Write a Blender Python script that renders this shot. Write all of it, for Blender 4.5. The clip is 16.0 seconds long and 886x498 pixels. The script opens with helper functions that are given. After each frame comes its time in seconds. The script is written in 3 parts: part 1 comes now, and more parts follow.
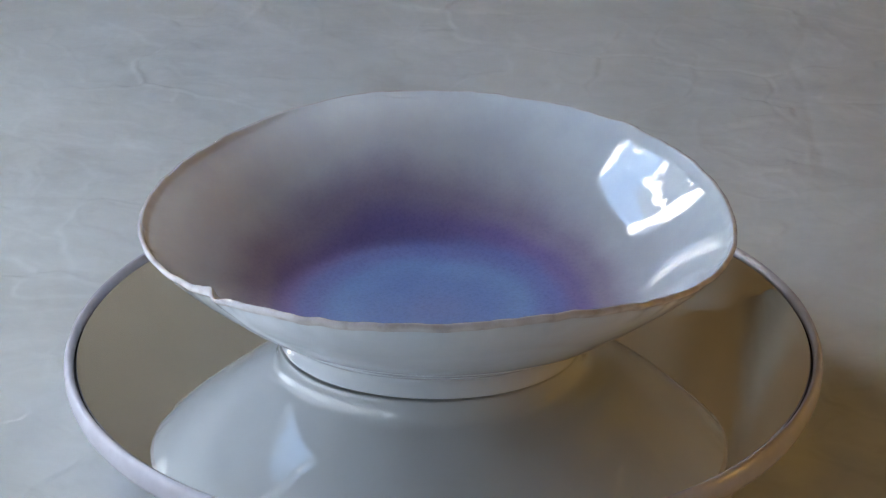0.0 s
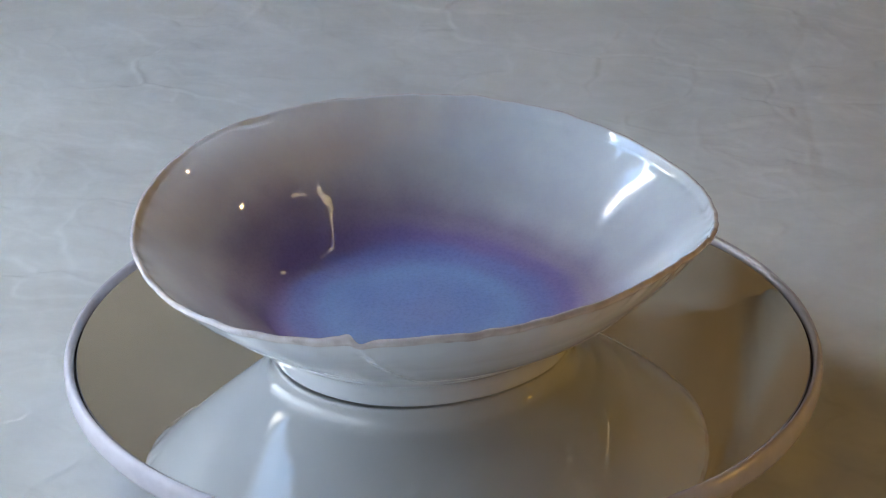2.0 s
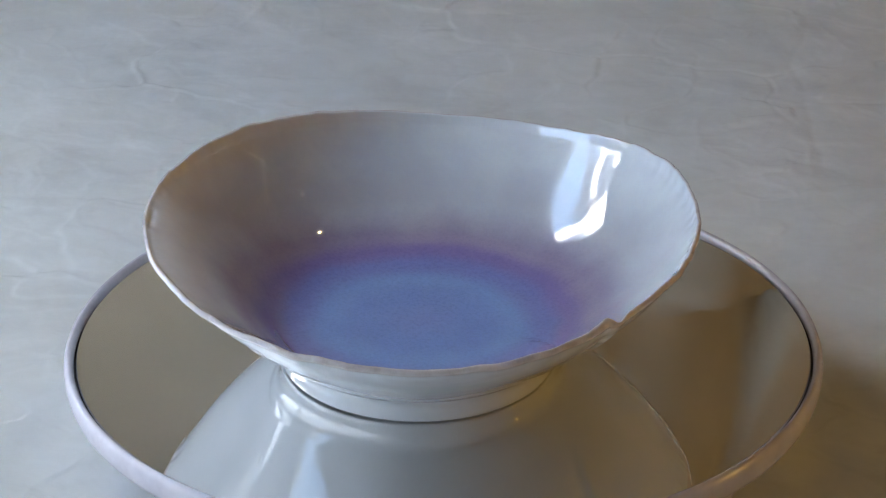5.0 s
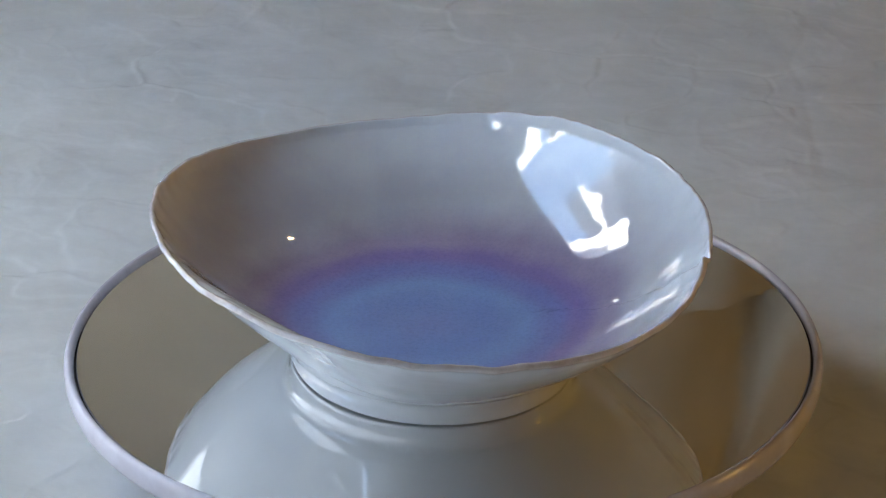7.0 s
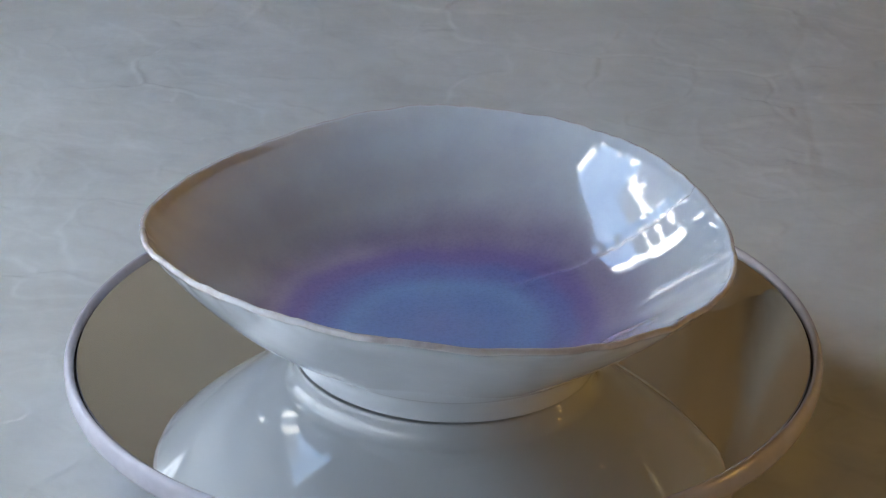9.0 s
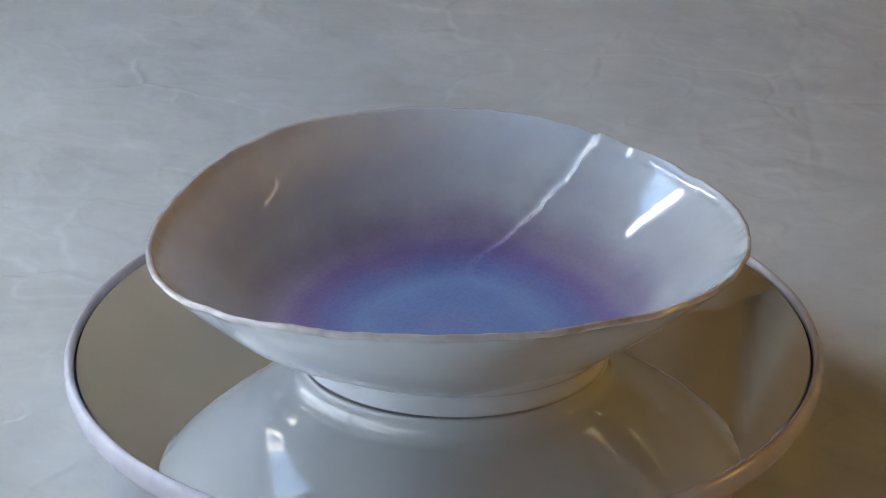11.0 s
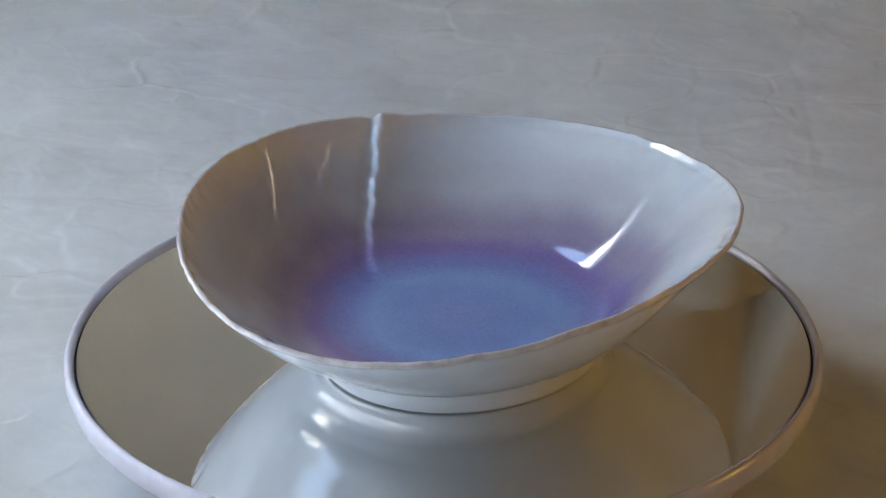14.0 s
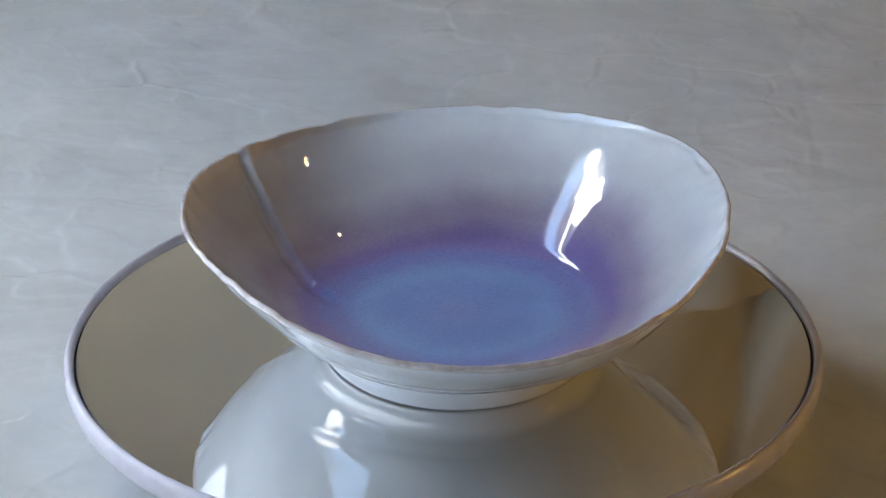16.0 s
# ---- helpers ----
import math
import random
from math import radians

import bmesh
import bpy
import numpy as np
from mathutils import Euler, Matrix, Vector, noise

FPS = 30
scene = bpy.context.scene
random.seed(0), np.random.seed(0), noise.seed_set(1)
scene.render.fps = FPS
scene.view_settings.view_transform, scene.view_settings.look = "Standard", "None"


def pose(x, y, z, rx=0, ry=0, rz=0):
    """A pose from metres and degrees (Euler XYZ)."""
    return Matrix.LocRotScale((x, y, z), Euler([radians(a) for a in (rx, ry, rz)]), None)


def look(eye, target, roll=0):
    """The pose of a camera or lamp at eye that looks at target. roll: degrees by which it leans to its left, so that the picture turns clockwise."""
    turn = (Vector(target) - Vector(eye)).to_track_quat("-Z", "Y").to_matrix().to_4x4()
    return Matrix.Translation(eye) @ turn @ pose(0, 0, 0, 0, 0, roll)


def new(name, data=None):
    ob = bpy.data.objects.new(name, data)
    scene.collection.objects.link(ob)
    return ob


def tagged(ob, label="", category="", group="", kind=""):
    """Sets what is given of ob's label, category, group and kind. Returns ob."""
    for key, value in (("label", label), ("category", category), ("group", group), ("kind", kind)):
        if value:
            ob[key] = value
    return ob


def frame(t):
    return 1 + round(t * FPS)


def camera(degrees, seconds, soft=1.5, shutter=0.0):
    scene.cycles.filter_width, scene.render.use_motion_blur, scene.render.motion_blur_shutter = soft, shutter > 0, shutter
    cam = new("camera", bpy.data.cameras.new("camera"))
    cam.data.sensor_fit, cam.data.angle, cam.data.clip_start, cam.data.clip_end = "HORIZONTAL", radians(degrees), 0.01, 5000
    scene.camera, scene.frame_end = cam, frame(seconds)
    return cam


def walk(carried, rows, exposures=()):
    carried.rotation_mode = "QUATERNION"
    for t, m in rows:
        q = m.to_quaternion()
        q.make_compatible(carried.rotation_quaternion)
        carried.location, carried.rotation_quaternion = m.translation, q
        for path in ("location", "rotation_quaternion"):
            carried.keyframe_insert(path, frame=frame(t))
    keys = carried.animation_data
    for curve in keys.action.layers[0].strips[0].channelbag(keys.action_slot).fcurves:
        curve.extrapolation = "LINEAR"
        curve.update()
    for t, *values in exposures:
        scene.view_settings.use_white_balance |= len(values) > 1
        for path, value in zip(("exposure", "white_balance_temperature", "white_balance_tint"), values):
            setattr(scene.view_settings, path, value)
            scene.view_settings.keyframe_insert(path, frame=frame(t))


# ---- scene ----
# ---- camera: a tripod in front of the table, slightly above the bowl ----
EYE = Vector((0.0, -0.82788, 0.4341))
YAW, PITCH, ROLL = 0.00084, 0.44979, 0.2126
cam = camera(17.604, 16.0, soft=1.3)
AIM = EYE + Vector((math.sin(YAW) * math.cos(PITCH), math.cos(YAW) * math.cos(PITCH), -math.sin(PITCH)))
walk(cam, [(0.0, look(EYE, AIM, ROLL)), (16.0, look(EYE, AIM, ROLL))], exposures=[(0.0, -0.38), (2.0, -0.22), (4.0, -0.19), (6.5, -0.33), (9.0, -0.46), (11.5, -0.29), (12.5, -0.22), (16.0, -0.20)])

# the bowl stands on the mirror (z = 0); the paper lies lower
PAPER_Z = -0.032
ROOM = dict(x0=-0.42, x1=2.3, y0=-2.2, y1=1.7, z0=-0.78, z1=1.75)
WIN = dict(y0=-0.11, y1=0.45, z0=0.315, z1=0.585)
# low opening added as fill for the bowl's underside and the paper
FILL_SLOT = dict(y0=-1.50, y1=0.36, z0=-0.028, z1=0.145)

# ---- world, window light and lamps ----
world = bpy.data.worlds.new("sky")
scene.world = world
world.use_nodes = True
wn = world.node_tree.nodes
sky = wn.new("ShaderNodeTexSky")
sky.sky_type, sky.sun_disc = "NISHITA", False
sky.sun_elevation, sky.sun_rotation = radians(35), radians(120)
world.node_tree.links.new(sky.outputs[0], wn["Background"].inputs[0])
wn["Background"].inputs[1].default_value = 0.08

SKY_GLOW = 29.5
LAMPS = [  # place, watts (none: a dim bulb that only glows), radius
    ((0.56, 0.60, 1.03), 0.0, 0.010),
    ((1.15, 0.35, 1.24), 0.0, 0.009),
    # added low fill that warms the right side and the bowl; not a known lamp
    ((0.82, -0.12, 0.09), 3.7, 0.030),
]


# ---- materials ----
def mat(name, rough=0.5, metal=0.0, color=(0.8, 0.8, 0.8)):
    m = bpy.data.materials.new(name)
    m.use_nodes = True
    b = m.node_tree.nodes["Principled BSDF"]
    b.inputs["Base Color"].default_value = (*color, 1)
    b.inputs["Roughness"].default_value = rough
    b.inputs["Metallic"].default_value = metal
    return m, m.node_tree.nodes, m.node_tree.links, b


def tex_noise(n, l, scale, detail=4.0, rough=0.55, coord=None, distort=0.0):
    t = n.new("ShaderNodeTexNoise")
    t.inputs["Scale"].default_value = scale
    t.inputs["Detail"].default_value = detail
    t.inputs["Roughness"].default_value = rough
    t.inputs["Distortion"].default_value = distort
    if coord is not None:
        l.new(coord, t.inputs["Vector"])
    return t


def ramp(n, l, fac, stops):
    r = n.new("ShaderNodeValToRGB")
    r.color_ramp.interpolation = "EASE"
    els = r.color_ramp.elements
    while len(els) < len(stops):
        els.new(0.5)
    for e, (p, c) in zip(els, stops):
        e.position, e.color = p, (*c, 1)
    l.new(fac, r.inputs[0])
    return r


def bump(n, l, b, height, dist, strength=1.0):
    u = n.new("ShaderNodeBump")
    u.inputs["Distance"].default_value = dist
    u.inputs["Strength"].default_value = strength
    l.new(height, u.inputs["Height"])
    l.new(u.outputs[0], b.inputs["Normal"])
    return u


def math_node(n, l, op, a, b=None):
    k = n.new("ShaderNodeMath")
    k.operation = op
    for i, v in enumerate((a, b)):
        if v is None:
            continue
        if isinstance(v, (int, float)):
            k.inputs[i].default_value = v
        else:
            l.new(v, k.inputs[i])
    return k.outputs[0]


def mix_color(n, l, fac, a, b, blend="MIX"):
    k = n.new("ShaderNodeMix")
    k.data_type, k.blend_type = "RGBA", blend
    for sock, v in ((k.inputs[0], fac), (k.inputs[6], a), (k.inputs[7], b)):
        if isinstance(v, (int, float)):
            sock.default_value = v
        elif isinstance(v, tuple):
            sock.default_value = (*v, 1)
        else:
            l.new(v, sock)
    return k.outputs[2]


def glaze_inside():
    m, n, l, b = mat("glaze_inside", 0.012)
    tc = n.new("ShaderNodeTexCoord")
    shift = n.new("ShaderNodeVectorMath")
    shift.operation = "SUBTRACT"
    shift.inputs[1].default_value = (*FOOT_C, 0.0)
    l.new(tc.outputs["Object"], shift.inputs[0])
    sep = n.new("ShaderNodeSeparateXYZ")
    l.new(shift.outputs[0], sep.inputs[0])
    rad = math_node(n, l, "SQRT", math_node(n, l, "ADD", math_node(n, l, "MULTIPLY", sep.outputs[0], sep.outputs[0]),
                                            math_node(n, l, "MULTIPLY", sep.outputs[1], sep.outputs[1])))
    wob = tex_noise(n, l, 28, 3, coord=tc.outputs["Object"])
    rad = math_node(n, l, "ADD", rad, math_node(n, l, "MULTIPLY", math_node(n, l, "SUBTRACT", wob.outputs[0], 0.5), 0.012))
    col = ramp(n, l, math_node(n, l, "MULTIPLY", rad, 10.0), [
        (0.00, (0.25, 0.35, 0.70)), (0.18, (0.22, 0.35, 0.72)), (0.30, (0.24, 0.39, 0.74)), (0.41, (0.23, 0.28, 0.62)), (0.49, (0.28, 0.23, 0.50)),
        (0.58, (0.41, 0.36, 0.49)), (0.72, (0.66, 0.69, 0.72)), (0.86, (0.755, 0.82, 0.85)), (1.00, (0.765, 0.83, 0.85))])
    speck = tex_noise(n, l, 800, 5, 0.75, tc.outputs["Object"])
    fine = ramp(n, l, speck.outputs[0], [(0.34, (0.86, 0.86, 0.89)), (0.58, (1, 1, 1))])
    blot = tex_noise(n, l, 60, 4, 0.6, tc.outputs["Object"])
    soft = ramp(n, l, blot.outputs[0], [(0.30, (0.93, 0.92, 0.95)), (0.70, (1.0, 1.0, 1.0))])
    well = n.new("ShaderNodeMapRange")
    for sock, v in zip(well.inputs[1:5], (0.045, 0.075, 1.0, 0.12)):
        sock.default_value = v
    l.new(rad, well.inputs[0])
    c = mix_color(n, l, well.outputs[0], col.outputs[0], fine.outputs[0], "MULTIPLY")
    c = mix_color(n, l, 1.0, c, soft.outputs[0], "MULTIPLY")
    l.new(c, b.inputs["Base Color"])
    b.inputs["Coat Weight"].default_value = 0.35
    b.inputs["Coat Roughness"].default_value = 0.015
    wave = tex_noise(n, l, 55, 2, 0.5, tc.outputs["Object"])
    bump(n, l, b, wave.outputs[0], 0.0007, 0.35)
    return m


def glaze_outside():
    m, n, l, b = mat("glaze_outside", 0.015, 0, (0.72, 0.75, 0.77))
    tc = n.new("ShaderNodeTexCoord")
    blot = tex_noise(n, l, 45, 5, 0.6, tc.outputs["Object"])
    c = ramp(n, l, blot.outputs[0], [(0.30, (0.70, 0.755, 0.81)), (0.70, (0.76, 0.81, 0.85))])
    l.new(c.outputs[0], b.inputs["Base Color"])
    b.inputs["Coat Weight"].default_value = 0.35
    b.inputs["Coat Roughness"].default_value = 0.015
    sc = n.new("ShaderNodeMapping")
    sc.inputs["Scale"].default_value = (1, 1, 3)
    l.new(tc.outputs["Object"], sc.inputs[0])
    wave = tex_noise(n, l, 40, 2, 0.5, sc.outputs[0])
    bump(n, l, b, wave.outputs[0], 0.0008, 0.22)
    return m


def glaze_lip():
    """Thin glaze over the lip, where the body shows through pinkish brown."""
    m, n, l, b = mat("glaze_lip", 0.08)
    tc = n.new("ShaderNodeTexCoord")
    blot = tex_noise(n, l, 85, 4, 0.6, tc.outputs["Object"])
    c = ramp(n, l, blot.outputs[0], [(0.38, (0.56, 0.52, 0.52)), (0.47, (0.66, 0.63, 0.63)), (0.60, (0.74, 0.73, 0.74))])
    l.new(c.outputs[0], b.inputs["Base Color"])
    b.inputs["Coat Weight"].default_value = 0.3
    wave = tex_noise(n, l, 180, 3, 0.5, tc.outputs["Object"])
    bump(n, l, b, wave.outputs[0], 0.0006, 0.4)
    return m


def paper_material():
    m, n, l, b = mat("wrinkled_paper", 0.55)
    tc = n.new("ShaderNodeTexCoord")
    co = tc.outputs["Object"]
    big = tex_noise(n, l, 19, 5, 0.6, co, 0.5)
    small = tex_noise(n, l, 60, 5, 0.65, co, 0.5)
    c1 = ramp(n, l, big.outputs[0], [(0.30, (0.555, 0.575, 0.56)), (0.50, (0.625, 0.65, 0.635)), (0.70, (0.69, 0.715, 0.705))])
    c2 = ramp(n, l, small.outputs[0], [(0.30, (0.955, 0.955, 0.95)), (0.65, (1, 1, 1))])
    # pale broken lines along a warped net of folds
    warp = n.new("ShaderNodeVectorMath")
    warp.operation = "ADD"
    wob = tex_noise(n, l, 14, 4, 0.6, co)
    sc = n.new("ShaderNodeVectorMath")
    sc.operation = "SCALE"
    sc.inputs["Scale"].default_value = 0.07
    l.new(wob.outputs["Color"], sc.inputs[0])
    l.new(co, warp.inputs[0])
    l.new(sc.outputs[0], warp.inputs[1])
    vor = n.new("ShaderNodeTexVoronoi")
    vor.feature = "DISTANCE_TO_EDGE"
    vor.inputs["Scale"].default_value = 13
    l.new(warp.outputs[0], vor.inputs["Vector"])
    line = ramp(n, l, vor.outputs[0], [(0.0, (1, 1, 1)), (0.022, (0.3, 0.3, 0.3)), (0.06, (0, 0, 0))])
    fade = ramp(n, l, tex_noise(n, l, 9, 3, 0.5, co).outputs[0], [(0.56, (0, 0, 0)), (0.72, (1, 1, 1))])
    fold = mix_color(n, l, 1.0, line.outputs[0], fade.outputs[0], "MULTIPLY")
    c = mix_color(n, l, 1.0, c1.outputs[0], c2.outputs[0], "MULTIPLY")
    c = mix_color(n, l, math_node(n, l, "MULTIPLY", fold, 0.14), c, (0.83, 0.82, 0.81))
    l.new(c, b.inputs["Base Color"])
    h = math_node(n, l, "ADD", math_node(n, l, "MULTIPLY", fold, 0.12), math_node(n, l, "MULTIPLY", small.outputs[0], 0.5))
    h = math_node(n, l, "ADD", h, math_node(n, l, "MULTIPLY", big.outputs[0], 1.2))
    bump(n, l, b, h, 0.002, 0.17)
    return m


def plastic_material():
    m, n, l, b = mat("white_plastic", 0.25, 0, (0.56, 0.55, 0.615))
    tc = n.new("ShaderNodeTexCoord")
    t = tex_noise(n, l, 90, 4, 0.6, tc.outputs["Object"])
    r = ramp(n, l, t.outputs[0], [(0.35, (0.53, 0.52, 0.585)), (0.65, (0.59, 0.58, 0.645))])
    l.new(r.outputs[0], b.inputs["Base Color"])
    bump(n, l, b, t.outputs[0], 0.0002, 0.2)
    return m


def mirror_material():
    m, n, l, b = mat("mirror", 0.0, 0.95, (0.77, 0.77, 0.76))
    tc = n.new("ShaderNodeTexCoord")
    t = tex_noise(n, l, 35, 5, 0.6, tc.outputs["Object"])
    r = ramp(n, l, t.outputs[0], [(0.3, (0.0, 0.0, 0.0)), (0.8, (0.03, 0.03, 0.03))])
    l.new(r.outputs[0], b.inputs["Roughness"])
    return m


def wood_material(name, dark, light):
    m, n, l, b = mat(name, 0.45)
    tc = n.new("ShaderNodeTexCoord")
    mp = n.new("ShaderNodeMapping")
    mp.inputs["Scale"].default_value = (6, 6, 0.7)
    l.new(tc.outputs["Object"], mp.inputs[0])
    t = tex_noise(n, l, 4, 6, 0.6, mp.outputs[0], 0.8)
    r = ramp(n, l, t.outputs[0], [(0.3, dark), (0.7, light)])
    l.new(r.outputs[0], b.inputs["Base Color"])
    bump(n, l, b, t.outputs[0], 0.002, 0.3)
    return m


def plaster_material(name, a, c, size=5):
    m, n, l, b = mat(name, 0.85)
    tc = n.new("ShaderNodeTexCoord")
    t = tex_noise(n, l, size, 6, 0.6, tc.outputs["Object"])
    r = ramp(n, l, t.outputs[0], [(0.3, a), (0.7, c)])
    l.new(r.outputs[0], b.inputs["Base Color"])
    bump(n, l, b, t.outputs[0], 0.003, 0.3)
    return m


def sky_backdrop_material():
    """Pale sky over a sunlit white house front with a shaded roof between, and white areas added for light."""
    m = bpy.data.materials.new("daylight_distance")
    m.use_nodes = True
    n, l = m.node_tree.nodes, m.node_tree.links
    n.clear()
    out, em = n.new("ShaderNodeOutputMaterial"), n.new("ShaderNodeEmission")
    l.new(em.outputs[0], out.inputs[0])
    tc = n.new("ShaderNodeTexCoord")
    co = tc.outputs["Object"]
    cloud = tex_noise(n, l, 1.6, 5, 0.55, co, 0.3)
    c = ramp(n, l, cloud.outputs[0], [(0.35, (0.12, 0.20, 0.34)), (0.55, (0.17, 0.25, 0.39)), (0.72, (0.30, 0.37, 0.46))]).outputs[0]
    sep = n.new("ShaderNodeSeparateXYZ")
    l.new(co, sep.inputs[0])
    wob = math_node(n, l, "MULTIPLY", math_node(n, l, "SUBTRACT", tex_noise(n, l, 7.0, 5, 0.65, co).outputs[0], 0.5), 0.20)
    across, up = math_node(n, l, "ADD", sep.outputs[1], wob), math_node(n, l, "ADD", sep.outputs[2], wob)

    def inside(v, lo, hi):
        return math_node(n, l, "MULTIPLY", math_node(n, l, "GREATER_THAN", v, lo), math_node(n, l, "LESS_THAN", v, hi))

    for (y0, y1), (z0, z1), tone in DISTANCE:
        k = math_node(n, l, "MULTIPLY", inside(across, y0, y1), inside(up, z0, z1))
        c = mix_color(n, l, k, c, tone)
    l.new(c, em.inputs[0])
    em.inputs[1].default_value = SKY_GLOW
    return m


def glow_material(name, color, strength):
    m = bpy.data.materials.new(name)
    m.use_nodes = True
    n, l = m.node_tree.nodes, m.node_tree.links
    n.clear()
    out, em = n.new("ShaderNodeOutputMaterial"), n.new("ShaderNodeEmission")
    l.new(em.outputs[0], out.inputs[0])
    em.inputs[0].default_value = (*color, 1)
    em.inputs[1].default_value = strength
    return m


FOOT_C = (-0.00099, -0.00695)
# what stands outside, over the sky: reach in y, reach in z, tone
DISTANCE = [
    ((-2.6, 2.6), (-1.6, 0.12), (0.175, 0.195, 0.225)),
    ((-0.12, 0.36), (0.12, 0.52), (0.08, 0.09, 0.105)),
    ((-0.16, 0.36), (0.36, 0.41), (1.0, 0.99, 0.96)),
    # house front, stretched wide to throw more light on the paper's left
    ((0.30, 1.80), (0.12, 1.30), (1.0, 0.99, 0.96)),
    ((0.46, 0.62), (0.40, 0.74), (0.15, 0.17, 0.20)),
    ((-0.62, -0.50), (0.30, 0.80), (1.0, 0.99, 0.96)),
    # bright area added to light the curtain's left, no building of its own
    ((-2.6, -0.85), (0.12, 1.30), (1.0, 0.99, 0.96)),
]
PAPER = paper_material()
GLAZE_IN, GLAZE_OUT, GLAZE_LIP = glaze_inside(), glaze_outside(), glaze_lip()
# bare clay of the foot, darkened to paint the shade where it meets the mirror
BISQUE_DARK = mat("foot_contact_dark", 0.9, 0, (0.10, 0.08, 0.07))[0]
CLOTH = plaster_material("grey_brown_cloth", (0.40, 0.38, 0.31), (0.48, 0.455, 0.38), 9)
PLASTIC, MIRROR = plastic_material(), mirror_material()
GASKET = mat("dark_gap", 0.6, 0, (0.02, 0.02, 0.022))[0]
WALNUT = wood_material("walnut", (0.09, 0.05, 0.022), (0.20, 0.115, 0.05))
OAK = wood_material("oak", (0.20, 0.13, 0.07), (0.36, 0.25, 0.14))
PLASTER = plaster_material("warm_plaster", (0.20, 0.16, 0.11), (0.26, 0.21, 0.15))
WHITE = plaster_material("cream_plaster", (0.24, 0.19, 0.13), (0.28, 0.23, 0.165))
PAINT = plaster_material("white_paint", (0.74, 0.74, 0.73), (0.80, 0.80, 0.79))
DAYLIGHT = sky_backdrop_material()
BRASS = mat("brass", 0.3, 1.0, (0.60, 0.42, 0.18))[0]
SPARK = glow_material("tiny_bulb", (1.0, 0.62, 0.24), 60.0)
GLOBE = glow_material("bulb_glass", (1.0, 0.60, 0.24), 480.0)
TUBE = glow_material("warm_tube", (1.0, 0.80, 0.45), 6.0)


# ---- mesh helpers ----
def part(name, bm, material, parent=None, label="", smooth=True):
    me = bpy.data.meshes.new(name)
    bm.to_mesh(me)
    bm.free()
    for m in material if isinstance(material, (list, tuple)) else [material]:
        me.materials.append(m)
    if smooth:
        me.polygons.foreach_set("use_smooth", [True] * len(me.polygons))
    ob = new(name, me)
    if parent is not None:
        ob.parent = parent
    if label:
        tagged(ob, label)
    return ob


def box(bm, x0, x1, y0, y1, z0, z1, bevel=0.0):
    r = bmesh.ops.create_cube(bm, size=1, matrix=Matrix.Translation(((x0 + x1) / 2, (y0 + y1) / 2, (z0 + z1) / 2)) @ Matrix.Diagonal((x1 - x0, y1 - y0, z1 - z0, 1)))
    if bevel:
        es = list({e for v in r["verts"] for e in v.link_edges})
        bmesh.ops.bevel(bm, geom=es, offset=bevel, segments=2, affect="EDGES")
    return bm


def lathe(bm, profile, seg=256, cx=0.0, cy=0.0, close_top=False, close_bottom=False):
    rings = []
    for r, z in profile:
        rings.append([bm.verts.new((cx + r * math.cos(2 * math.pi * i / seg), cy + r * math.sin(2 * math.pi * i / seg), z)) for i in range(seg)])
    for a, b in zip(rings, rings[1:]):
        for i in range(seg):
            j = (i + 1) % seg
            bm.faces.new((a[i], a[j], b[j], b[i]))
    if close_bottom:
        bm.faces.new(list(reversed(rings[0])))
    if close_top:
        bm.faces.new(rings[-1])
    return bm


def smoothstep(a, b, x):
    t = np.clip((x - a) / (b - a), 0, 1)
    return t * t * (3 - 2 * t)


def empty(name, m=None):
    ob = new(name)
    ob.empty_display_size = 0.05
    if m is not None:
        ob.matrix_world = m
    return ob


# ---- the paper on the table ----
def noise_field(xs, ys, scale, seed, octaves=4):
    out = np.zeros(xs.shape)
    for i in range(xs.shape[0]):
        for j in range(xs.shape[1]):
            out[i, j] = noise.fractal((xs[i, j] * scale + seed, ys[i, j] * scale - seed, seed * 0.37), 0.9, 2.1, octaves)
    return out


# sharp folds in the sheet: the line they follow, height in millimetres (a valley is negative), half width in millimetres
FOLDS_EAST = [
    ([(0.162, 0.387), (0.164, 0.369), (0.150, 0.319), (0.152, 0.294), (0.153, 0.260), (0.152, 0.212)], -0.9, 3.5),
    ([(0.169, 0.369), (0.177, 0.339)], 0.6, 2.5), ([(0.105, 0.257), (0.105, 0.239), (0.101, 0.218)], 0.6, 1.6),
    ([(0.107, 0.231), (0.123, 0.213)], 0.5, 1.5), ([(0.111, 0.216), (0.115, 0.211)], 0.5, 1.5),
    ([(0.113, 0.201), (0.128, 0.207)], -0.5, 2.5), ([(0.127, 0.187), (0.151, 0.188)], 0.35, 2.0), ([(0.152, 0.190), (0.174, 0.209)], -0.5, 2.0),
    ([(0.134, 0.029), (0.137, 0.025)], 0.5, 1.2), ([(0.138, 0.139), (0.145, 0.139)], 0.4, 1.2),
    ([(0.144, 0.099), (0.143, 0.083), (0.146, 0.070)], -0.5, 2.0), ([(0.132, 0.079), (0.145, 0.081)], -0.4, 1.5)]
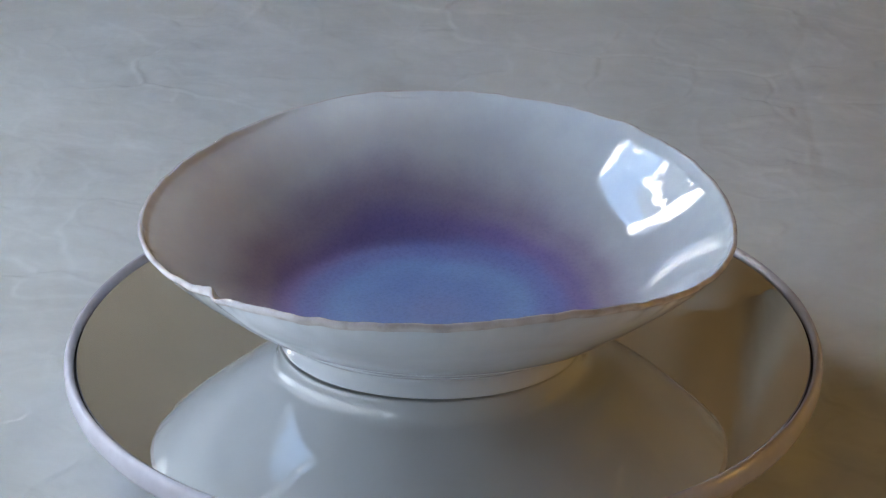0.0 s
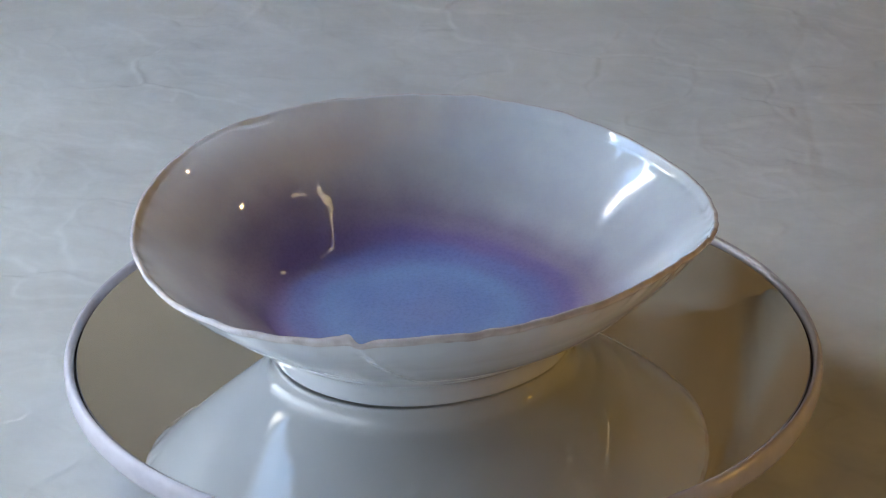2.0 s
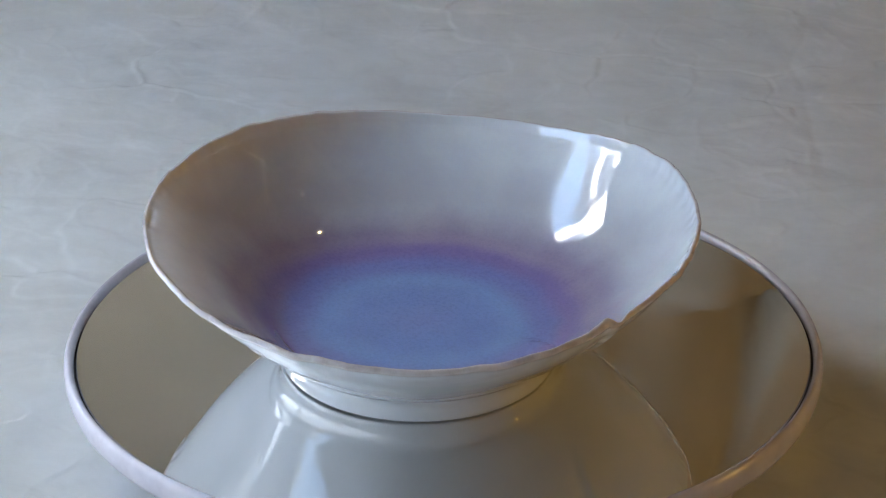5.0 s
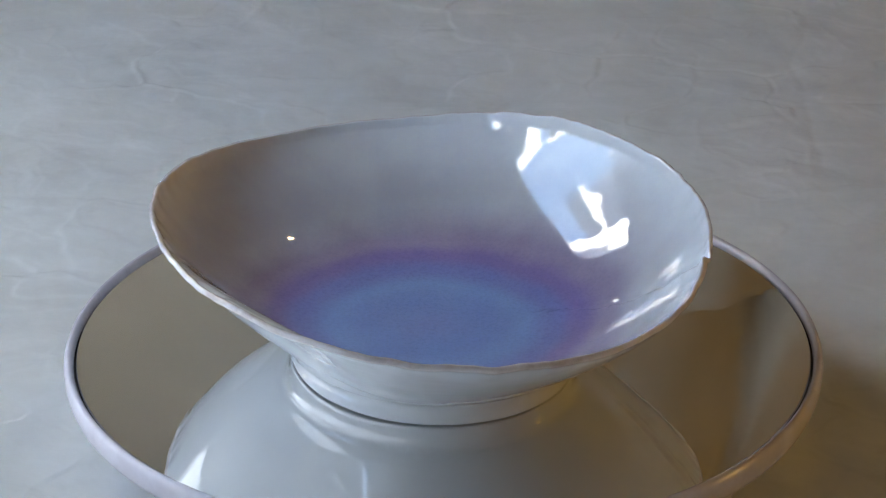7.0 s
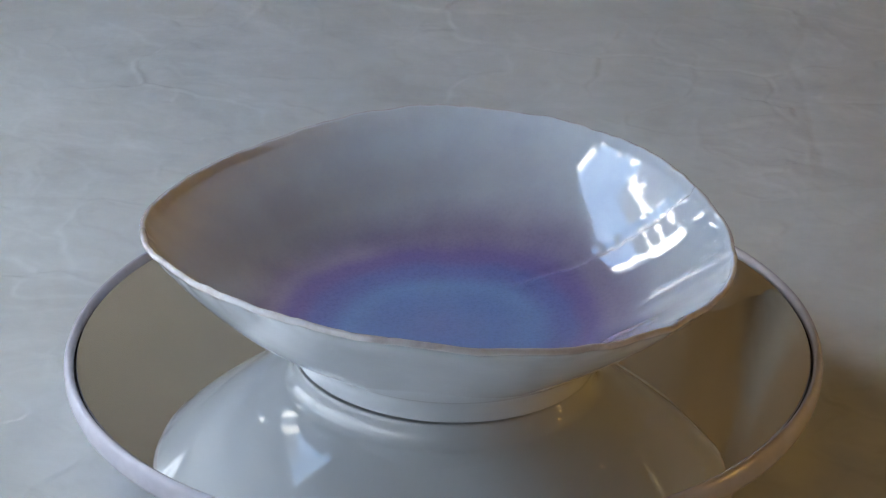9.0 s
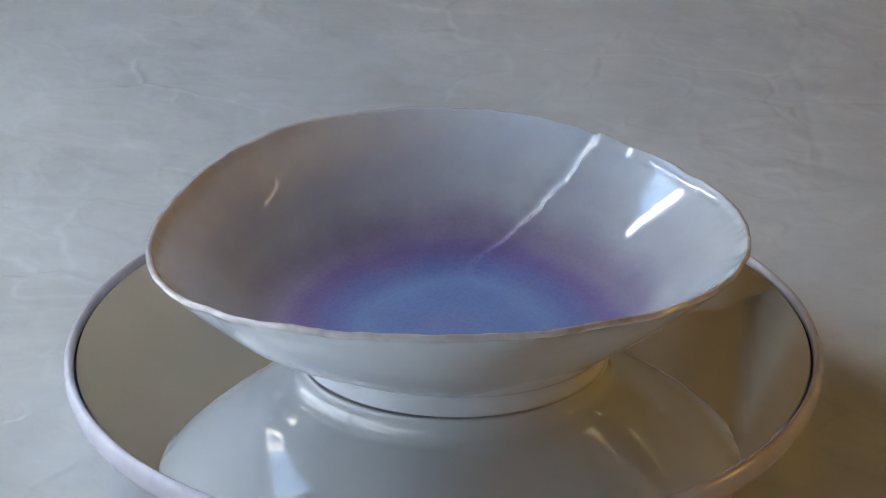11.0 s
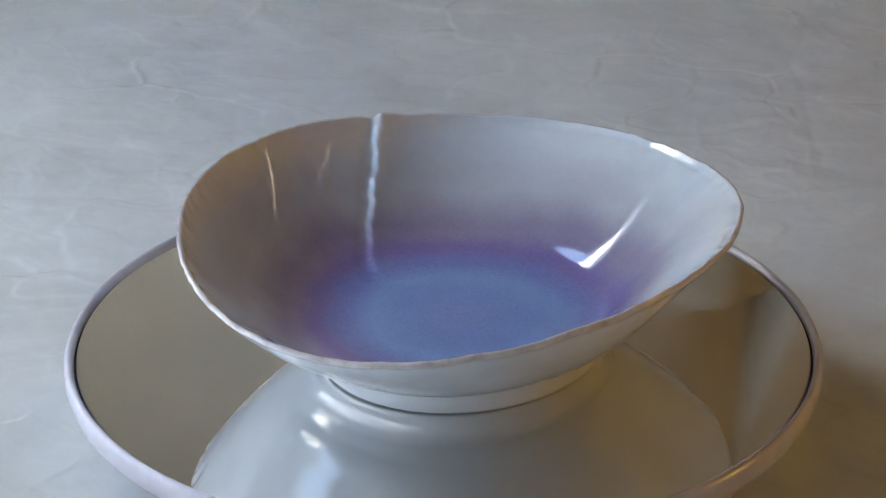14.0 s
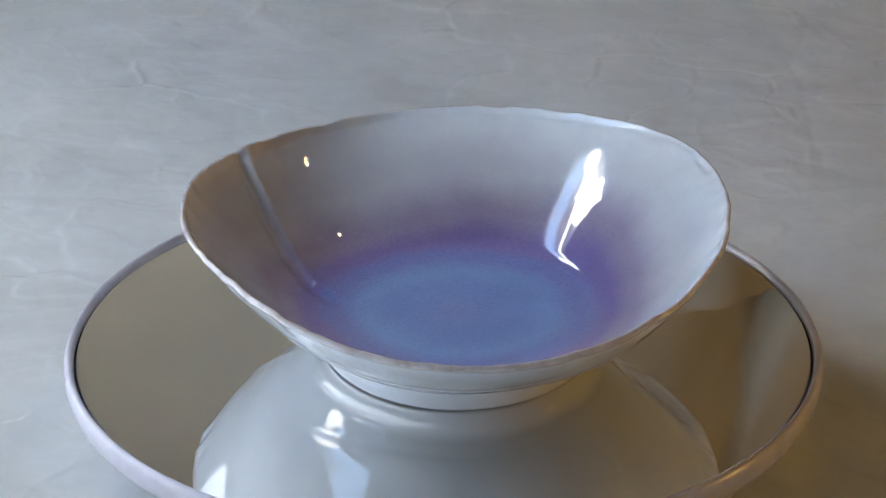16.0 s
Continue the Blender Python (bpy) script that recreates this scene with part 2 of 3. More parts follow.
FOLDS_WEST = [
    ([(0.011, 0.378), (0.029, 0.384), (0.040, 0.387)], -0.9, 3.0), ([(0.029, 0.358), (0.036, 0.343), (0.040, 0.311)], -0.35, 3.0),
    ([(-0.077, 0.320), (-0.066, 0.336), (-0.063, 0.370)], -0.5, 3.0), ([(-0.047, 0.292), (-0.042, 0.304), (-0.043, 0.330)], -0.5, 2.5),
    ([(-0.059, 0.258), (-0.060, 0.280), (-0.044, 0.298)], -0.6, 2.5), ([(0.020, 0.274), (0.024, 0.286), (0.032, 0.296)], -0.4, 2.0),
    ([(-0.142, 0.113), (-0.136, 0.115), (-0.125, 0.108)], 0.7, 1.8), ([(-0.173, 0.185), (-0.128, 0.177), (-0.104, 0.185)], -0.6, 5.0),
    ([(-0.117, 0.159), (-0.112, 0.180)], -0.4, 2.5), ([(-0.146, -0.005), (-0.121, 0.005)], -0.5, 3.5),
    ([(-0.149, 0.047), (-0.134, 0.049)], -0.3, 1.2), ([(-0.143, -0.023), (-0.121, -0.012)], -0.4, 3.5),
    ([(0.075, 0.278), (0.081, 0.293)], 0.4, 2.0), ([(0.103, 0.275), (0.107, 0.290)], 0.4, 2.0)]


def spaced(a, b, lo, hi, fine, coarse):
    """Positions from a to b, close together between lo and hi."""
    return np.concatenate([np.arange(a, lo, coarse), np.arange(lo, hi, fine), np.arange(hi, b + coarse, coarse)])


def facets(X, S, count, seed, box_):
    """Height of a crumpled sheet: the upper hull of many tilted flats, which meet in sharp lines."""
    rng = np.random.default_rng(seed)
    cx, cy = rng.uniform(box_[0], box_[1], count), rng.uniform(box_[2], box_[3], count)
    gx, gy = rng.normal(0, 1, count), rng.normal(0, 1, count)
    best, second = np.full(X.shape, 1e9), np.full(X.shape, 1e9)
    hgt = np.zeros(X.shape)
    for k in range(count):
        d = (X - cx[k]) ** 2 + (S - cy[k]) ** 2
        near = d < best
        second = np.where(near, best, np.minimum(second, d))
        hgt = np.where(near, gx[k] * (X - cx[k]) + gy[k] * (S - cy[k]), hgt)
        best = np.where(near, d, best)
    edge = np.sqrt(second) - np.sqrt(best)
    return hgt, edge


def build_paper():
    x = spaced(-0.39, 0.80, -0.215, 0.215, 0.0009, 0.012)
    s = spaced(-0.62, 0.66, -0.06, 0.440, 0.0010, 0.012)      # way along the sheet from front to back
    nx, ny = len(x), len(s)
    X, S = np.meshgrid(x, s)
    low = noise_field(X, S, 5.0, 3.1, 2)
    mid = noise_field(X, S, 16.0, 7.7, 3)
    wob = noise_field(X, S, 45.0, 1.3, 3)
    h = 0.0030 * low + 0.0012 * mid + 0.00012 * np.abs(wob)
    # crumples of three sizes
    U, V = X + 0.020 * mid, S + 0.020 * low + 0.006 * wob
    for count, seed, slope in ((130, 5, 0.006), (600, 8, 0.008), (1500, 11, 0.007)):
        flat_h, edge = facets(U, V, count, seed, (-0.30, 0.30, -0.15, 0.60))
        h += slope * flat_h * smoothstep(0.0, 0.0035, edge)
    for line, amp, width in FOLDS_EAST + FOLDS_WEST:
        for (ax, ay), (bx, by) in zip(line, line[1:]):
            dx, dy = bx - ax, by - ay
            ln = math.hypot(dx, dy)
            u = ((X - ax) * dx + (S - ay) * dy) / ln
            v = ((X - ax) * -dy + (S - ay) * dx) / ln + 0.0022 * wob
            ends = smoothstep(-0.006, 0.003, u) * (1 - smoothstep(ln - 0.003, ln + 0.006, u))
            w = width * 0.001
            h += 0.0004 * amp * ends * (np.exp(-np.abs(v) / w) - 0.35 * np.exp(-((v - 3 * w) / (2.5 * w)) ** 2))
    h = h * smoothstep(0.106, 0.125, np.hypot(X, S))
    h = np.maximum(h, -0.005)
    co = np.stack([X, S, PAPER_Z + h], -1).reshape(-1, 3)
    i = np.arange(ny - 1)[:, None] * nx + np.arange(nx - 1)[None]
    f = np.stack([i, i + 1, i + nx + 1, i + nx], -1).reshape(-1, 4)
    me = bpy.data.meshes.new("paper_sheet")
    me.from_pydata(co.tolist(), [], f.tolist())
    me.materials.append(PAPER)
    me.polygons.foreach_set("use_smooth", [True] * len(me.polygons))
    ob = new("paper_sheet", me)
    return tagged(ob, "crumpled off-white paper sheet laid flat over the table", "paper")


build_paper()


def build_curtain():
    """Cloth that hangs behind the table in soft folds."""
    nx, nz = 420, 200
    X, Z = np.meshgrid(np.linspace(-0.40, 1.9, nx), np.linspace(ROOM["z0"] + 0.02, 1.35, nz))
    low = noise_field(X, Z * 0.35, 2.2, 5.5, 2)
    gather = smoothstep(0.02, 0.14, X)
    flats, edge = facets(X + 0.03 * low, Z * 0.8, 520, 21, (-0.1, 2.1, -0.75, 1.2))
    Y = 0.82 + 0.13 * smoothstep(0.02, 0.30, X) + 0.012 * low + gather * (0.50 * flats * smoothstep(0.0, 0.02, edge) + 0.008 * np.sin(X * 55 + 5.0 * low + Z * 6.0))
    co = np.stack([X, Y, Z], -1).reshape(-1, 3)
    i = np.arange(nz - 1)[:, None] * nx + np.arange(nx - 1)[None]
    f = np.stack([i, i + 1, i + nx + 1, i + nx], -1).reshape(-1, 4)
    me = bpy.data.meshes.new("curtain")
    me.from_pydata(co.tolist(), [], f.tolist())
    me.materials.append(CLOTH)
    me.polygons.foreach_set("use_smooth", [True] * len(me.polygons))
    ob = new("curtain", me)
    ob.modifiers.new("thickness", "SOLIDIFY").thickness = 0.003
    return tagged(ob, "pale brown cloth hanging in folds behind the table", "curtain")


build_curtain()


# ---- the turntable ----
def build_turntable():
    root = tagged(empty("turntable", pose(0.0009, 0.0010, 0, 0, -0.45, 0)), "round white plastic turntable with a mirror top", "turntable")
    bm = bmesh.new()
    lathe(bm, [(0.02, PAPER_Z), (0.1005, PAPER_Z), (0.1025, PAPER_Z + 0.001), (0.1035, PAPER_Z + 0.003), (0.1035, -0.0110), (0.1025, -0.0100), (0.02, -0.0100)])
    part("base", bm, PLASTIC, root)
    platter = empty("platter", pose(0, 0, 0))
    platter.parent = root
    prof = [(0.02, -0.0078), (0.1185, -0.0078), (0.1212, -0.0076), (0.1222, -0.0068), (0.1229, -0.0052), (0.1232, -0.0034), (0.1233, -0.0016),
            (0.1231, 0.0001), (0.1226, 0.0013), (0.1220, 0.0019), (0.1213, 0.0019), (0.1207, 0.0014), (0.1203, 0.0006), (0.1202, -0.0010), (0.1202, -0.0052), (0.02, -0.0052)]
    part("rim", lathe(bmesh.new(), prof), PLASTIC, platter, "glossy lilac-white plastic rim")
    part("gap_ring", lathe(bmesh.new(), [(0.1194, -0.0042), (0.1201, -0.0012), (0.1201, -0.0047), (0.1194, -0.0047)]), GASKET, platter, "dark gap round the mirror")
    bm = lathe(bmesh.new(), [(0.1190, -0.0040), (0.1194, -0.0036), (0.1194, -0.0004), (0.1191, 0.0)], close_top=True, close_bottom=True)
    part("mirror", bm, MIRROR, platter, "polished mirror disc", smooth=False)
    return root, platter


turntable, platter = build_turntable()

# ---- the bowl ----
RIM_R = [0.09129, -0.00262, -0.00561, 0.00008, -0.00406, -0.00034, 0.00087, -0.00008, -0.00018, -0.00031, 0.00014, -0.00005, 0.00005, -0.00013]
RIM_Z = [0.04646, -0.00077, -0.00038, -0.00070, 0.00440, -0.00053, -0.00041, 0.00047, -0.00012, -0.00008, 0.00027, -0.00001, 0.00016, -0.00010]
FOOT_R = 0.04742
CREASE_TURN, CREASE_R = 0.406, 0.0352


def series(c, a):
    v = np.full(a.shape, c[0])
    for k in range(1, (len(c) + 1) // 2):
        v = v + c[2 * k - 1] * np.cos(k * a)
        if 2 * k < len(c):
            v = v + c[2 * k] * np.sin(k * a)
    return v


def wrap(a):
    return (a + np.pi) % (2 * np.pi) - np.pi


def ring_noise(a, freq, seed, octaves=2):
    return np.array([noise.fractal((math.cos(t) * freq, math.sin(t) * freq, seed), 1.0, 2.0, octaves) for t in a])


# the wall from the inner middle up, over the lip, and down to the foot: way out (q), height share (w), millimetres in z and side (1 = outer)
def bowl_profile():
    rows = []
    for k in np.linspace(0.0, 0.72, 14):                         # flat floor of the well
        rows.append(("floor", k, 0.0098 + 0.0006 * k * k, 0))
    knee = [(0.80, 0.0104), (0.87, 0.0108), (0.93, 0.0113), (0.98, 0.0118)]
    for k, z in knee:
        rows.append(("floor", k, z, 0))
    for q in np.linspace(0.03, 0.955, 40):                       # inner wall
        rows.append(("wall", q, None, 0))
    for q, z, o in [(0.972, 0.9885, 0), (0.984, 0.9985, 0), (0.996, 1.0, 0), (1.006, 0.995, 0), (1.012, 0.984, 1), (1.012, 0.970, 1), (1.004, 0.957, 1)]:
        rows.append(("wall", q, z, o))
    for q in np.linspace(0.985, 0.10, 40):                       # outer wall
        rows.append(("wall", q, None, 1))
    for q, z in [(0.078, 0.200), (0.058, 0.187), (0.040, 0.170), (0.027, 0.150), (0.017, 0.126), (0.010, 0.10), (0.006, 0.07), (0.003, 0.04), (0.001, 0.016), (-0.004, 0.008), (-0.012, 0.006), (-0.04, 0.006)]:
        rows.append(("wall", q, z, 1))
    return rows


def round_turn(phi, middle, width):
    return np.exp(-(wrap(phi - radians(middle)) / radians(width)) ** 2)


def flange(phi):
    """One side of the bowl, where the wall rises steeply from the well and then flares out flat to the lip."""
    return round_turn(phi, -112, 36)


def inner_height(q, k, phi):
    # nearly flat above the knee, steep at the lip; rounder (k) on the side away from the fold
    soft = q ** (1.56 + 0.34 * k)
    # one flank bends low down and then rises straight; one stretch is straight all the way
    at, w = 0.25, 0.06
    rise = np.logaddexp(0, (q - at) / w) - np.logaddexp(0, -at / w)
    bend = 0.05 * q + 0.95 * rise / (np.logaddexp(0, (1 - at) / w) - np.logaddexp(0, -at / w))
    far, plain = round_turn(phi, 122, 26), round_turn(phi, -54, 24)
    f = soft + far * (bend - soft) + plain * (q ** 0.9 - soft)
    f = f + flange(phi) * (1 - (1 - q) ** 1.5 - f)
    return 0.262 + 0.732 * f


def outer_height(q, k, phi):
    full = 0.185 + 0.735 * ((0.79 - 0.2 * k) * (q - 0.05) + (0.24 + 0.2 * k) * q ** 2.2) + 0.045 * q ** 8
    inner = inner_height(q, k, phi)
    flared = inner - 0.034 - 0.075 * (1 - q)
    return np.minimum(full + flange(phi) * (flared - full), inner - 0.032)


def crease_height(phi, rho, rr, narrow=1.0):
    turn = CREASE_TURN * np.clip((rr - rho) / (rr - CREASE_R), 0.0, 1.3) ** 1.5
    side = rho * wrap(phi - turn + 0.006 * np.sin(rho * 520.0) + 0.004 * np.sin(rho * 1370.0 + 1.0))
    fade = smoothstep(0.031, 0.040, rho)
    narrow = narrow * (1 + 1.5 * smoothstep(0.90, 1.0, rho / rr))
    glint = 1 + 0.55 * np.sin(rho * 1900 + 2.0 * np.sin(rho * 700)) + 0.35 * np.sin(rho * 3300)
    ridge = 0.0004 * glint * np.exp(-(side / (0.0009 * narrow)) ** 2)
    step = 0.0021 / (1 + np.exp(side / (0.00042 * narrow))) * np.exp(-np.abs(np.minimum(side, 0)) / 0.008)
    dip = -0.0009 * np.exp(-((side - 0.0030) / 0.0026) ** 2)
    return fade * (ridge + step + dip)


def build_bowl():
    root = tagged(empty("bowl", pose(0, 0, 0)), "white glazed porcelain bowl with uneven rim, fold and violet-blue well", "bowl")
    # angles, closer together round the fold
    u = np.linspace(0, 2 * np.pi, 1000, endpoint=False)
    phi = u - 0.55 * np.sin(u - 0.2) + 0.0
    rr, zr = series(RIM_R, phi), series(RIM_Z, phi)
    scallop = ring_noise(phi, 9.0, 4.2) * 0.0006 + ring_noise(phi, 20.0, 9.4, 1) * 0.00012
    wavy = ring_noise(phi, 11.0, 1.7) * 0.0004
    dents = 0.5 * ring_noise(phi, 7.0, 6.3, 2) + 0.35 * ring_noise(phi, 15.0, 2.3, 1)
    fr = FOOT_R - 0.00017 * np.cos(2 * phi) - 0.0026 * np.sin(2 * phi) + 0.0004 * np.cos(3 * phi)
    e = np.stack([np.cos(phi), np.sin(phi)], -1)
    pf = np.array(FOOT_C) + fr[:, None] * e
    pr = rr[:, None] * e
    rows, verts = bowl_profile(), []
    for kind, q, z, outer in rows:
        if kind == "floor":
            p = np.array(FOOT_C) + (pf - np.array(FOOT_C)) * max(q, 0.002)
            zz = np.full(phi.shape, z)
            share = 0.0
        else:
            p = pf * (1 - q) + pr * q
            share = min(max(q, 0), 1)
            low = np.full(phi.shape, 0.04646)
            if z is None:
                away = (1 - np.cos(phi)) / 2
                z = outer_height(q, away, phi) if outer else inner_height(q, away, phi)
            edge = float(smoothstep(0.86, 0.97, share))
            top = low * (1 - share) + zr * share + scallop * edge
            zz = z * top
            p = p + e * (wavy * edge)[:, None]
            if not outer:
                zz = zz - 0.0027 * np.clip(dents, 0, 1) * math.exp(-((q - 0.955) / 0.022) ** 2)
        rho, ang = np.hypot(p[:, 0], p[:, 1]), np.arctan2(p[:, 1], p[:, 0])
        if kind == "wall" and q > 0.2 or not outer:
            h = crease_height(ang, rho, rr, 2.2 if outer else 1.0) * (0.55 if outer else 1.0)
            if outer:
                h = h * smoothstep(0.25, 0.5, np.full(phi.shape, q))
            tilt = 0.75 * share
            p = p - h[:, None] * e * tilt
            zz = zz + h * (0.8 if not outer else 0.55)
        # hand-made unevenness of the wall
        if kind == "wall" and q < 0.97:
            zz = zz + 0.00035 * share * ring_noise(phi, 1.6, 2.0 + q * 1.6, 2)
        verts.append(np.column_stack([p, zz]))
    n, m = len(phi), len(rows)
    co = np.concatenate(verts)
    i = np.arange(m - 1)[:, None] * n
    j, k = np.arange(n)[None], (np.arange(n)[None] + 1) % n
    f = np.stack([i + j, i + k, i + n + k, i + n + j], -1).reshape(-1, 4)
    me = bpy.data.meshes.new("bowl_body")
    me.from_pydata(co.tolist(), [], f.tolist() + [list(range(n))[::-1]])
    me.materials.append(GLAZE_IN)
    me.materials.append(GLAZE_OUT)
    me.materials.append(GLAZE_LIP)
    lip = next(a for a, r in enumerate(rows) if r[3] == 1)
    band = np.arange(m - 1)
    flags = np.repeat(np.where((band >= lip - 3) & (band < lip + 3), 2, (band >= lip - 1).astype(int)), n).tolist() + [0]
    me.polygons.foreach_set("material_index", flags)
    me.polygons.foreach_set("use_smooth", [True] * len(me.polygons))
    body = new("bowl_body", me)
    body.parent = root
    # unglazed ring on which it stands, coloured near black as contact shade
    ring = []
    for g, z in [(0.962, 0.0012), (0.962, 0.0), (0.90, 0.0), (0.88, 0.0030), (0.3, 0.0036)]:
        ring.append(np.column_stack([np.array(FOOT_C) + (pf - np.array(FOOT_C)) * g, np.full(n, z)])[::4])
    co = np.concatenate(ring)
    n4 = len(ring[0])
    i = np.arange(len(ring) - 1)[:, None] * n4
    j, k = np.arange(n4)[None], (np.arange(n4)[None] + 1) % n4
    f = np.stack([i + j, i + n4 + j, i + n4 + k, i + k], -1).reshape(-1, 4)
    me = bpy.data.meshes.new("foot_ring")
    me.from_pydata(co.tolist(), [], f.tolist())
    me.materials.append(BISQUE_DARK)
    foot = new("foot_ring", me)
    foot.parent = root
    tagged(foot, "unglazed foot ring, darkened for the contact line")
    return root


bowl = build_bowl()


# ---- the table and the room that closes the place ----
def build_room():
    R, W, th = ROOM, WIN, 0.15

    def slab(name, *b, material=PLASTER):
        return tagged(part(name, box(bmesh.new(), *b), material, smooth=False), kind="structure")

    tagged(slab("floor", R["x0"], R["x1"], R["y0"], R["y1"], R["z0"] - th, R["z0"], material=OAK), "oak plank floor", "floor")
    tagged(slab("ceiling", R["x0"], R["x1"], R["y0"], R["y1"], R["z1"], R["z1"] + th, material=WHITE), "dull cream ceiling", "ceiling")
    tagged(slab("wall_east", R["x1"], R["x1"] + th, R["y0"], R["y1"], R["z0"] - th, R["z1"] + th, material=WALNUT), "brown wooden wall", "wall")
    tagged(slab("wall_north", R["x0"] - th, R["x1"] + th, R["y1"], R["y1"] + th, R["z0"] - th, R["z1"] + th), "warm plaster wall", "wall")
    tagged(slab("wall_south", R["x0"] - th, R["x1"] + th, R["y0"] - th, R["y0"], R["z0"] - th, R["z1"] + th), "warm plaster wall", "wall")
    bm = bmesh.new()
    a, b = R["x0"] - 0.035, R["x0"]
    bot, roof = R["z0"] - th, R["z1"] + th
    L = FILL_SLOT
    box(bm, a, b, R["y0"], R["y1"], bot, L["z0"])
    box(bm, a, b, R["y0"], R["y1"], L["z1"], W["z0"])
    box(bm, a, b, R["y0"], R["y1"], W["z1"], roof)
    for o in (W, L):
        box(bm, a, b, R["y0"], o["y0"], o["z0"], o["z1"])
        box(bm, a, b, o["y1"], R["y1"], o["z0"], o["z1"])
    tagged(part("wall_west", bm, PLASTER, smooth=False), "warm plaster wall with a window and an added fill slot", "wall", kind="structure")
    # frames of the window and of the added low fill slot; the lower one has mullions
    f = 0.016
    for name, o, bars in (("window_1", W, 0), ("fill_slot", L, 6)):
        win = tagged(empty(name, pose(R["x0"] - 0.018, 0, 0)), "white framed daylight opening, the low one added as fill", "window", kind="structure")
        for y0, y1 in [(o["y0"], o["y0"] + f), (o["y1"] - f, o["y1"])]:
            part("stile", box(bmesh.new(), -0.014, 0.014, y0, y1, o["z0"], o["z1"], 0.003), PAINT, win, smooth=False)
        for z0, z1 in [(o["z0"], o["z0"] + f), (o["z1"] - f, o["z1"])]:
            part("rail", box(bmesh.new(), -0.014, 0.014, o["y0"] + f, o["y1"] - f, z0, z1, 0.003), PAINT, win, smooth=False)
        for k in range(bars):
            ym = o["y0"] + (o["y1"] - o["y0"]) * (k + 1) / (bars + 1)
            part("mullion", box(bmesh.new(), -0.014, 0.014, ym - 0.010, ym + 0.010, o["z0"] + f, o["z1"] - f, 0.003), PAINT, win, smooth=False)
    # daylight outside
    bm = box(bmesh.new(), -0.01, 0.01, -2.6, 2.6, -1.4, 2.6)
    far = part("backdrop", bm, DAYLIGHT, smooth=False)
    far.location = (R["x0"] - 0.55, 0.3, 0.4)
    tagged(far, "glowing sky and white house front outside the window, with added bright areas", "backdrop", kind="structure")
    # table under the paper
    table = tagged(empty("table", pose(0, 0, 0)), "oak table under the paper sheet", "table")
    top = PAPER_Z - 0.0065
    part("tabletop", box(bmesh.new(), -0.40, 0.85, -0.66, 0.72, top - 0.03, top, 0.004), OAK, table, smooth=False)
    for lx in (-0.38, 0.76):
        for ly in (-0.60, 0.62):
            part("leg", box(bmesh.new(), lx, lx + 0.05, ly, ly + 0.05, R["z0"], top - 0.03, 0.004), OAK, table, smooth=False)


build_room()


# ---- warm lamps that glint in the glaze, and one added as warm fill ----
def build_lamps():
    for (x, y, z), watts, rad in LAMPS:
        lamp = tagged(empty("added_bulb", pose(x, y, z)), "small warm bulb on a thin cord, added for glints and warm fill", "lamp", "pendant lamps")
        cord = bmesh.new()
        lathe(cord, [(0.002, rad + 0.03), (0.002, ROOM["z1"] - z)], 8)
        part("cord", cord, GASKET, lamp)
        part("socket", lathe(bmesh.new(), [(0.003, rad + 0.032), (0.012, rad + 0.03), (0.012, rad + 0.002), (0.009, rad + 0.001)], 24), BRASS, lamp)
        if watts:
            data = bpy.data.lights.new("bulb", "POINT")
            data.energy, data.shadow_soft_size, data.color = watts, rad, (1.0, 0.54, 0.09)
            new("bulb", data).location = (x, y, z)
        else:
            bm = bmesh.new()
            bmesh.ops.create_icosphere(bm, subdivisions=3, radius=rad, matrix=Matrix.Diagonal((1, 1, 1.25, 1)))
            part("bulb", bm, GLOBE, lamp, "glowing warm bulb")


build_lamps()


